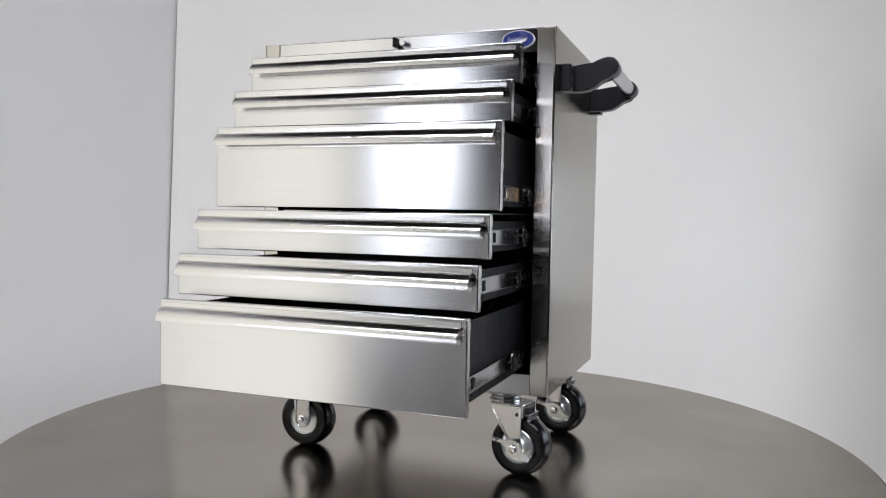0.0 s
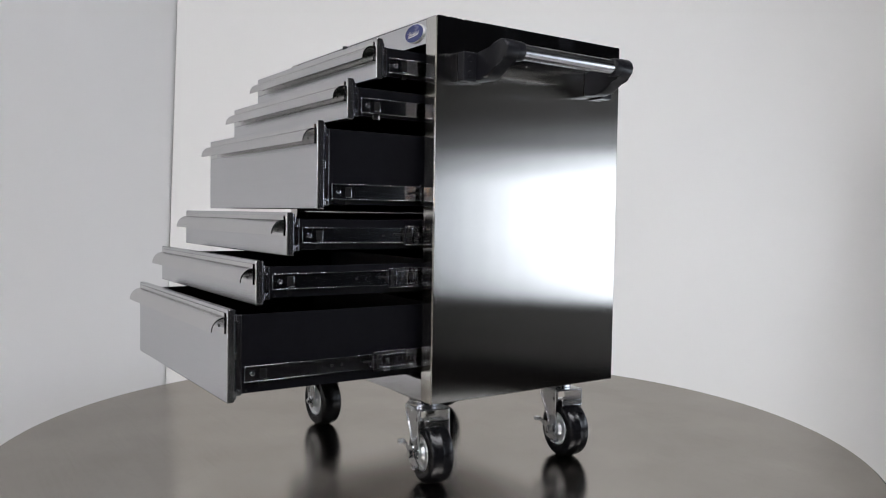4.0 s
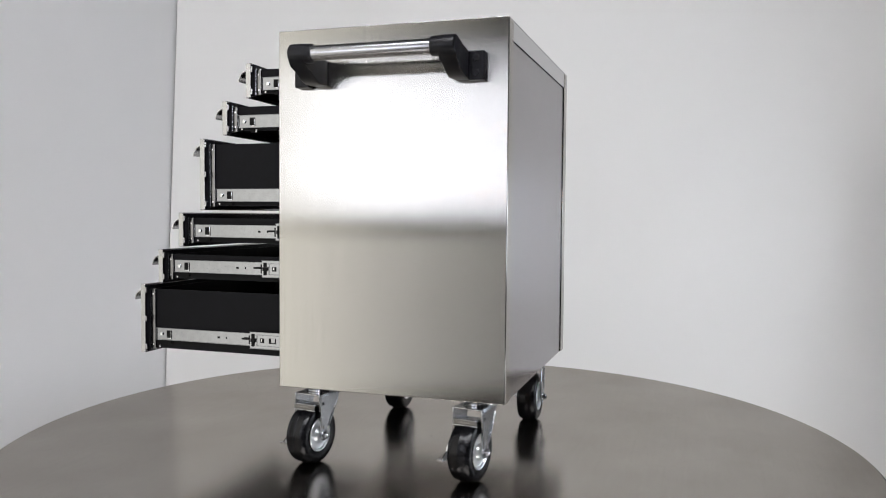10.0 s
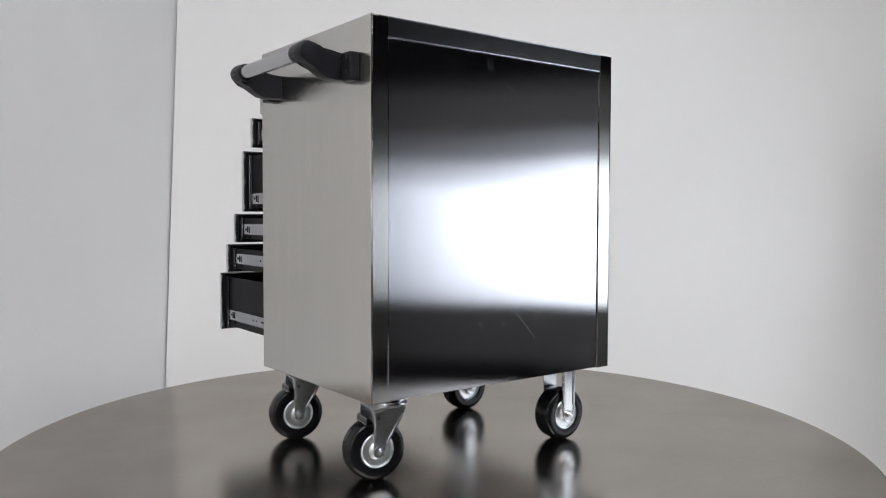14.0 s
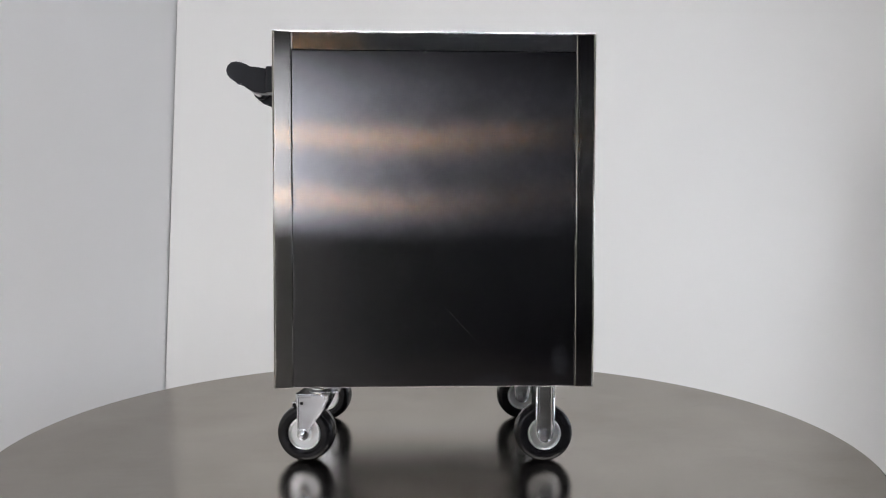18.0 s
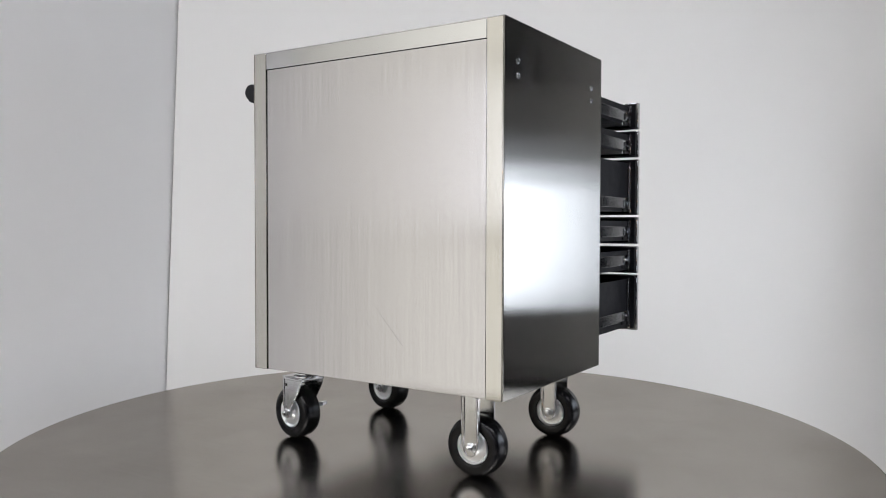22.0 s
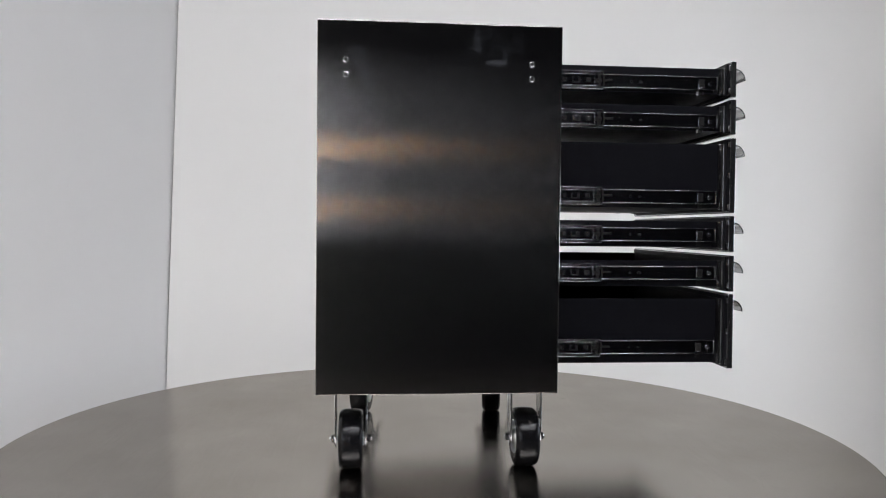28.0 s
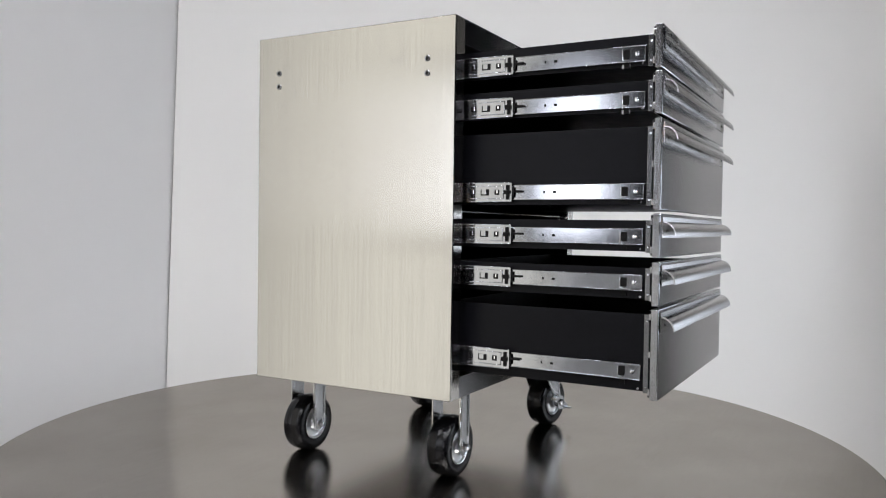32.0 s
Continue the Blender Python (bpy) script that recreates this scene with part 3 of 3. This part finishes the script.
        slab(clip, *sx(0.2921, 0.2950), ya + 0.005, ya + 0.011, zs - 0.014, zs + 0.014, bevel=0.0008)
        slab(clip, *sx(0.2921, 0.2960), ya + 0.003, ya + 0.016, zs - 0.004, zs + 0.004, bevel=0.0008)
        slab(clip, *sx(0.2890, 0.2915), ya - 0.022, ya + 0.002, zs - 0.0005, zs + 0.0035, bevel=0.0006)
        slab(clip, *sx(0.2890, 0.2915), ya - 0.004, ya + 0.002, zs - 0.010, zs + 0.010, bevel=0.0006)
        part("stop", clip, HOLE, rail, "black stop clip")
        part("rail_slot", box(*sx(0.2919, 0.2928), ya + 0.026, ya + 0.036, zs - 0.005, zs + 0.005, bevel=0.0004), HOLE, rail)
        part("rail_window", box(*sx(0.2919, 0.2928), ya + 0.048, ya + 0.066, zs - 0.006, zs + 0.006, bevel=0.0004), LINER, rail)
        part("rail_slot", box(*sx(0.2919, 0.2928), ya + 0.078, ya + 0.089, zs - 0.005, zs + 0.005, bevel=0.0004), HOLE, rail)
        part("rail_tab", box(*sx(0.2928, 0.2938), ya + 0.081, ya + 0.084, zs - 0.003, zs + 0.005, bevel=0.0004), CHROME, rail)
        part("rail_tab", box(*sx(0.2928, 0.2938), ya + 0.029, ya + 0.032, zs - 0.002, zs + 0.004, bevel=0.0004), CHROME, rail)
        part("rail_tab", box(*sx(0.2919, 0.2932), ya + 0.054, ya + 0.064, zs - 0.004, zs + 0.006, bevel=0.0004), SLIDE, rail)
        RAIL_OBJECTS.append((rail, i))
    DRAWER_OBJECTS.append((d, i))


def bent_leg(bm, outline, y, s, g, t=0.003, dish=0.0022):
    """A stamped fork leg: the outline in x and z, its long edges rolled a little outwards."""
    mid = sum(p[0] for p in outline) / len(outline)
    loops = []
    for shift, shrink in ((0.0, 1.0), (t, 1.0), (t + dish * 0.25, 0.90), (t + dish * 0.25, 0.80), (t - 0.0006, 0.66)):
        loops.append([bm.verts.new((mid + (px - mid) * shrink, y + s * (g + shift), pz)) for px, pz in outline])
    k = len(outline)
    for a, b in zip(loops, loops[1:]):
        for i in range(k):
            bm.faces.new((a[i], a[(i + 1) % k], b[(i + 1) % k], b[i]))
    bm.faces.new(loops[0][::-1])
    bm.faces.new(loops[-1])
    return bm


def caster(cab, x, y, swivel):
    """Swivel casters trail to the +x side and stand turned a little about their kingpins."""
    r, w = 0.0635, 0.052
    h = w / 2
    g = h + 0.0045
    ax = x - 0.040 if swivel else x
    c = part("caster", box(ax - 0.045, ax + 0.045, y - 0.036, y + 0.036, ZB - 0.004, ZB, bevel=0.001), CHROME, cab, "zinc-plated swivel caster with brake" if swivel else "zinc-plated rigid caster")
    turn = Matrix.Translation((x, y, 0)) @ Matrix.Rotation(radians(SWIVEL if swivel else 0.0), 4, "Z") @ Matrix.Translation((-x, -y, 0))

    def piece(name, bm, mat, label="", smooth=True, curved=True):
        bmesh.ops.transform(bm, matrix=turn, verts=bm.verts)
        return part(name, bm, mat, c, label, smooth=smooth, curved=curved)

    # rounded tyre with a faint mould ridge round its middle and a step down to the rim
    half = [(0.0362, h - 0.006), (0.0375, h - 0.0022), (0.041, h - 0.0012), (0.050, h - 0.0003), (r - 0.0065, h - 0.0018), (r - 0.0032, h - 0.0045), (r - 0.0012, h - 0.0095), (r - 0.0003, h - 0.016), (r, 0.0012)]
    tyre = [(a, -b) for a, b in half] + [(r + 0.0004, 0)] + half[::-1]
    piece("tyre", lathe(bmesh.new(), tyre, "y", (x, y, r), 64), RUBBER, "black rubber tyre")
    for s in (-1, 1):
        rim = [(0.004, s * 0.004), (0.0364, s * 0.004), (0.0364, s * (h - 0.0026)), (0.0350, s * (h - 0.0012)), (0.0335, s * (h - 0.0020)), (0.0315, s * (h - 0.0062)), (0.0285, s * (h - 0.0070)), (0.0180, s * (h - 0.0052)), (0.0150, s * (h - 0.0010)), (0.0135, s * (h + 0.0008)), (0.004, s * (h + 0.0008))]
        piece("rim", lathe(bmesh.new(), rim, "y", (x, y, r), 48), RIM, "zinc wheel rim")
        piece("washer", rod(bmesh.new(), (x, y + s * (g + 0.0042), r), (0, 1, 0), 0.0115, 0.002, 24, 0.0005), CHROME)
        piece("axle_nut", rod(bmesh.new(), (x, y + s * (g + 0.008), r), (0, 1, 0), 0.0082, 0.007, 6, 0.0012), CHROME)
        piece("axle_end", rod(bmesh.new(), (x, y + s * (g + 0.0125), r), (0, 1, 0), 0.0046, 0.004, 14, 0.001), CHROME)
    piece("axle", rod(bmesh.new(), (x, y, r), (0, 1, 0), 0.0055, 0.080, 12, 0.001), CHROME)
    if not swivel:
        piece("fork_crown", box(x - 0.0215, x + 0.0215, y - g - 0.003, y + g + 0.003, ZB - 0.0075, ZB - 0.0042, bevel=0.0012), FORK, curved=False)
        for s in (-1, 1):
            pts = [(x - 0.0215, ZB - 0.006), (x + 0.0215, ZB - 0.006), (x + 0.0205, r + 0.02), (x + 0.0195, r + 0.006)]
            pts += [(x + 0.0175 * math.cos(a), r + 0.0175 * math.sin(a)) for a in [-0.1 - (math.pi - 0.2) * k / 10 for k in range(11)]]
            pts += [(x - 0.0195, r + 0.006), (x - 0.0205, r + 0.02)]
            leg = bent_leg(bmesh.new(), pts, y, s, g)
            # two pressed ribs along the leg
            for ex in (-0.0155, 0.0155):
                slab(leg, x + ex - 0.0026, x + ex + 0.0026, *sorted((y + s * (g + 0.0022), y + s * (g + 0.0050))), r + 0.020, ZB - 0.008, bevel=0.0012)
            piece("fork_leg", leg, FORK, curved=False)
        return c
    top = ZB - 0.027
    piece("kingpin_neck", rod(bmesh.new(), (ax, y, ZB - 0.0085), (0, 0, 1), 0.0235, 0.009, 36), CHROME)
    piece("upper_race", lathe(bmesh.new(), [(0.001, ZB - 0.0105), (0.0285, ZB - 0.0105), (0.0318, ZB - 0.0125), (0.0318, ZB - 0.0150), (0.0285, ZB - 0.0172), (0.001, ZB - 0.0172)], "z", (ax, y, 0), 40), CHROME, "zinc swivel bearing")
    piece("lower_race", lathe(bmesh.new(), [(0.001, ZB - 0.0174), (0.0300, ZB - 0.0174), (0.0345, ZB - 0.0195), (0.0345, ZB - 0.0225), (0.0300, ZB - 0.0236), (0.001, ZB - 0.0236)], "z", (ax, y, 0), 40), CHROME)
    piece("fork_crown", box(x - 0.058, x + 0.013, y - g - 0.003, y + g + 0.003, top, top + 0.0034, bevel=0.0014), FORK, curved=False)
    for s in (-1, 1):
        pts = [(x - 0.0575, top + 0.001), (x + 0.0125, top + 0.001), (x + 0.0125, r + 0.030), (x + 0.0120, r + 0.012)]
        pts += [(x + 0.0128 * math.cos(a), r + 0.0128 * math.sin(a)) for a in [0.25 - (math.pi + 0.1) * k / 10 for k in range(11)]]
        pts += [(x - 0.0150, r + 0.014), (x - 0.0240, r + 0.024), (x - 0.0370, r + 0.042), (x - 0.0490, r + 0.062), (x - 0.0565, r + 0.078)]
        leg = sweep(bmesh.new(), pts, "y", *sorted((y + s * g, y + s * (g + 0.003))))
        e0, e1 = sorted((y + s * (g + 0.0025), y + s * (g + 0.0052)))
        # rolled edges: upright at the trailing side, raking at the leading side, level under the crown
        slab(leg, x + 0.0085, x + 0.0128, e0, e1, r + 0.016, top, bevel=0.0012)
        slab(leg, x - 0.0575, x + 0.0128, e0, e1, top - 0.0045, top + 0.001, bevel=0.0012)
        rake = slab(bmesh.new(), -0.0020, 0.0020, e0, e1, -0.034, 0.034, bevel=0.0011)
        bmesh.ops.transform(rake, matrix=Matrix.Translation((x - 0.0345, 0, r + 0.0455)) @ Matrix.Rotation(radians(-32.5), 4, "Y"), verts=rake.verts)
        shell = bpy.data.meshes.new("rake")
        rake.to_mesh(shell)
        rake.free()
        leg.from_mesh(shell)
        bpy.data.meshes.remove(shell)
        piece("fork_leg", leg, FORK, curved=False)
        piece("fork_slot", box(x - 0.0010, x + 0.0050, *sorted((y + s * (g + 0.0029), y + s * (g + 0.0034))), top - 0.021, top - 0.014, bevel=0.0001), HOLE)
        piece("fork_pip", box(x - 0.0012, x + 0.0012, *sorted((y + s * (g + 0.0029), y + s * (g + 0.0042))), r + 0.013, r + 0.022, bevel=0.0004), CHROME)
    # open end frame over the brake shoe
    fx0, fx1 = x + 0.0105, x + 0.0160
    frame_end = slab(bmesh.new(), fx0, fx1, y - g - 0.003, y + g + 0.003, top + 0.0006, top + 0.0036, bevel=0.0010)
    for s in (-1, 1):
        slab(frame_end, fx0, fx1, *sorted((y + s * g, y + s * (g + 0.003))), top - 0.0235, top + 0.0030, bevel=0.0010)
    piece("end_frame", frame_end, FORK, "bright folded fork end", curved=False)
    pz = 2 * r + 0.0035
    pedal = slab(bmesh.new(), x - 0.004, x + 0.026, y - 0.0262, y + 0.0262, pz, pz + 0.0028, bevel=0.001)
    piece("brake_pedal", pedal, CHROME, "stamped brake pedal", curved=False)
    lip = slab(bmesh.new(), x + 0.0235, x + 0.0262, y - 0.0262, y + 0.0262, pz - 0.0095, pz + 0.0024, bevel=0.001)
    piece("pedal_lip", lip, GLOSS, "dark pedal lip", curved=False)
    piece("pedal_edge", box(x + 0.0225, x + 0.0270, y - 0.0266, y + 0.0266, pz - 0.0108, pz - 0.0092, bevel=0.0006), CHROME)
    for k in (-1, 0, 1):
        piece("pedal_dimple", rod(bmesh.new(), (x + 0.0264, y + k * 0.0085, pz - 0.0035), (1, 0, 0), 0.0016, 0.0010, 10), CHROME)
    # brake lever on the outer side: a bell crank with a lug at each end
    lever = bmesh.new()
    shape = [(-0.043, 0.021), (-0.042, 0.011), (-0.026, 0.008), (-0.016, 0.001), (-0.014, -0.012), (-0.006, -0.0185), (0.008, -0.0185), (0.020, -0.0215), (0.036, -0.0195), (0.038, -0.0125), (0.020, -0.003), (0.016, 0.009), (0.007, 0.0165), (-0.006, 0.0165), (-0.020, 0.0150)]
    sweep(lever, [(x + px, r + pz_) for px, pz_ in shape], "y", y - g - 0.0152, y - g - 0.0122)
    slab(lever, x + 0.027, x + 0.0385, y - g - 0.0265, y - g - 0.0122, r - 0.0205, r - 0.0165, bevel=0.0012)
    slab(lever, x - 0.0445, x - 0.034, y - g - 0.0265, y - g - 0.0122, r + 0.0130, r + 0.0205, bevel=0.0012)
    piece("brake_lever", lever, FORK, "zinc brake lever with two lugs", curved=False)
    piece("lever_nut", rod(bmesh.new(), (x, y - g - 0.0175, r), (0, 1, 0), 0.0088, 0.006, 6, 0.0012), CHROME)
    return c


room()
lights()
TABLE_THING = turntable()
CABINET = cabinet()


def motions():
    lean = pose(0, 0, 0, LEAN_X, LEAN_Y, 0)
    rows = [(t, pose(0, 0, 0, 0, 0, a) @ lean) for t, a in TURN]
    walk(TABLE_THING, rows)
    walk(CABINET, rows)
    # the drawers start as a staircase and run out to their stops while the back faces the lens
    for ob, i in DRAWER_OBJECTS:
        a, b = DRAWERS[i][3:]
        walk(ob, [(0, pose(0, -a, 0)), (17.0, pose(0, -a, 0)), (19.6, pose(0, -b, 0)), (32, pose(0, -b, 0))])
    for ob, i in RAIL_OBJECTS:
        a, b = (max(0.0, 0.62 * v - 0.11) for v in DRAWERS[i][3:])
        walk(ob, [(0, pose(0, -a, 0)), (17.0, pose(0, -a, 0)), (19.6, pose(0, -b, 0)), (32, pose(0, -b, 0))])


motions()
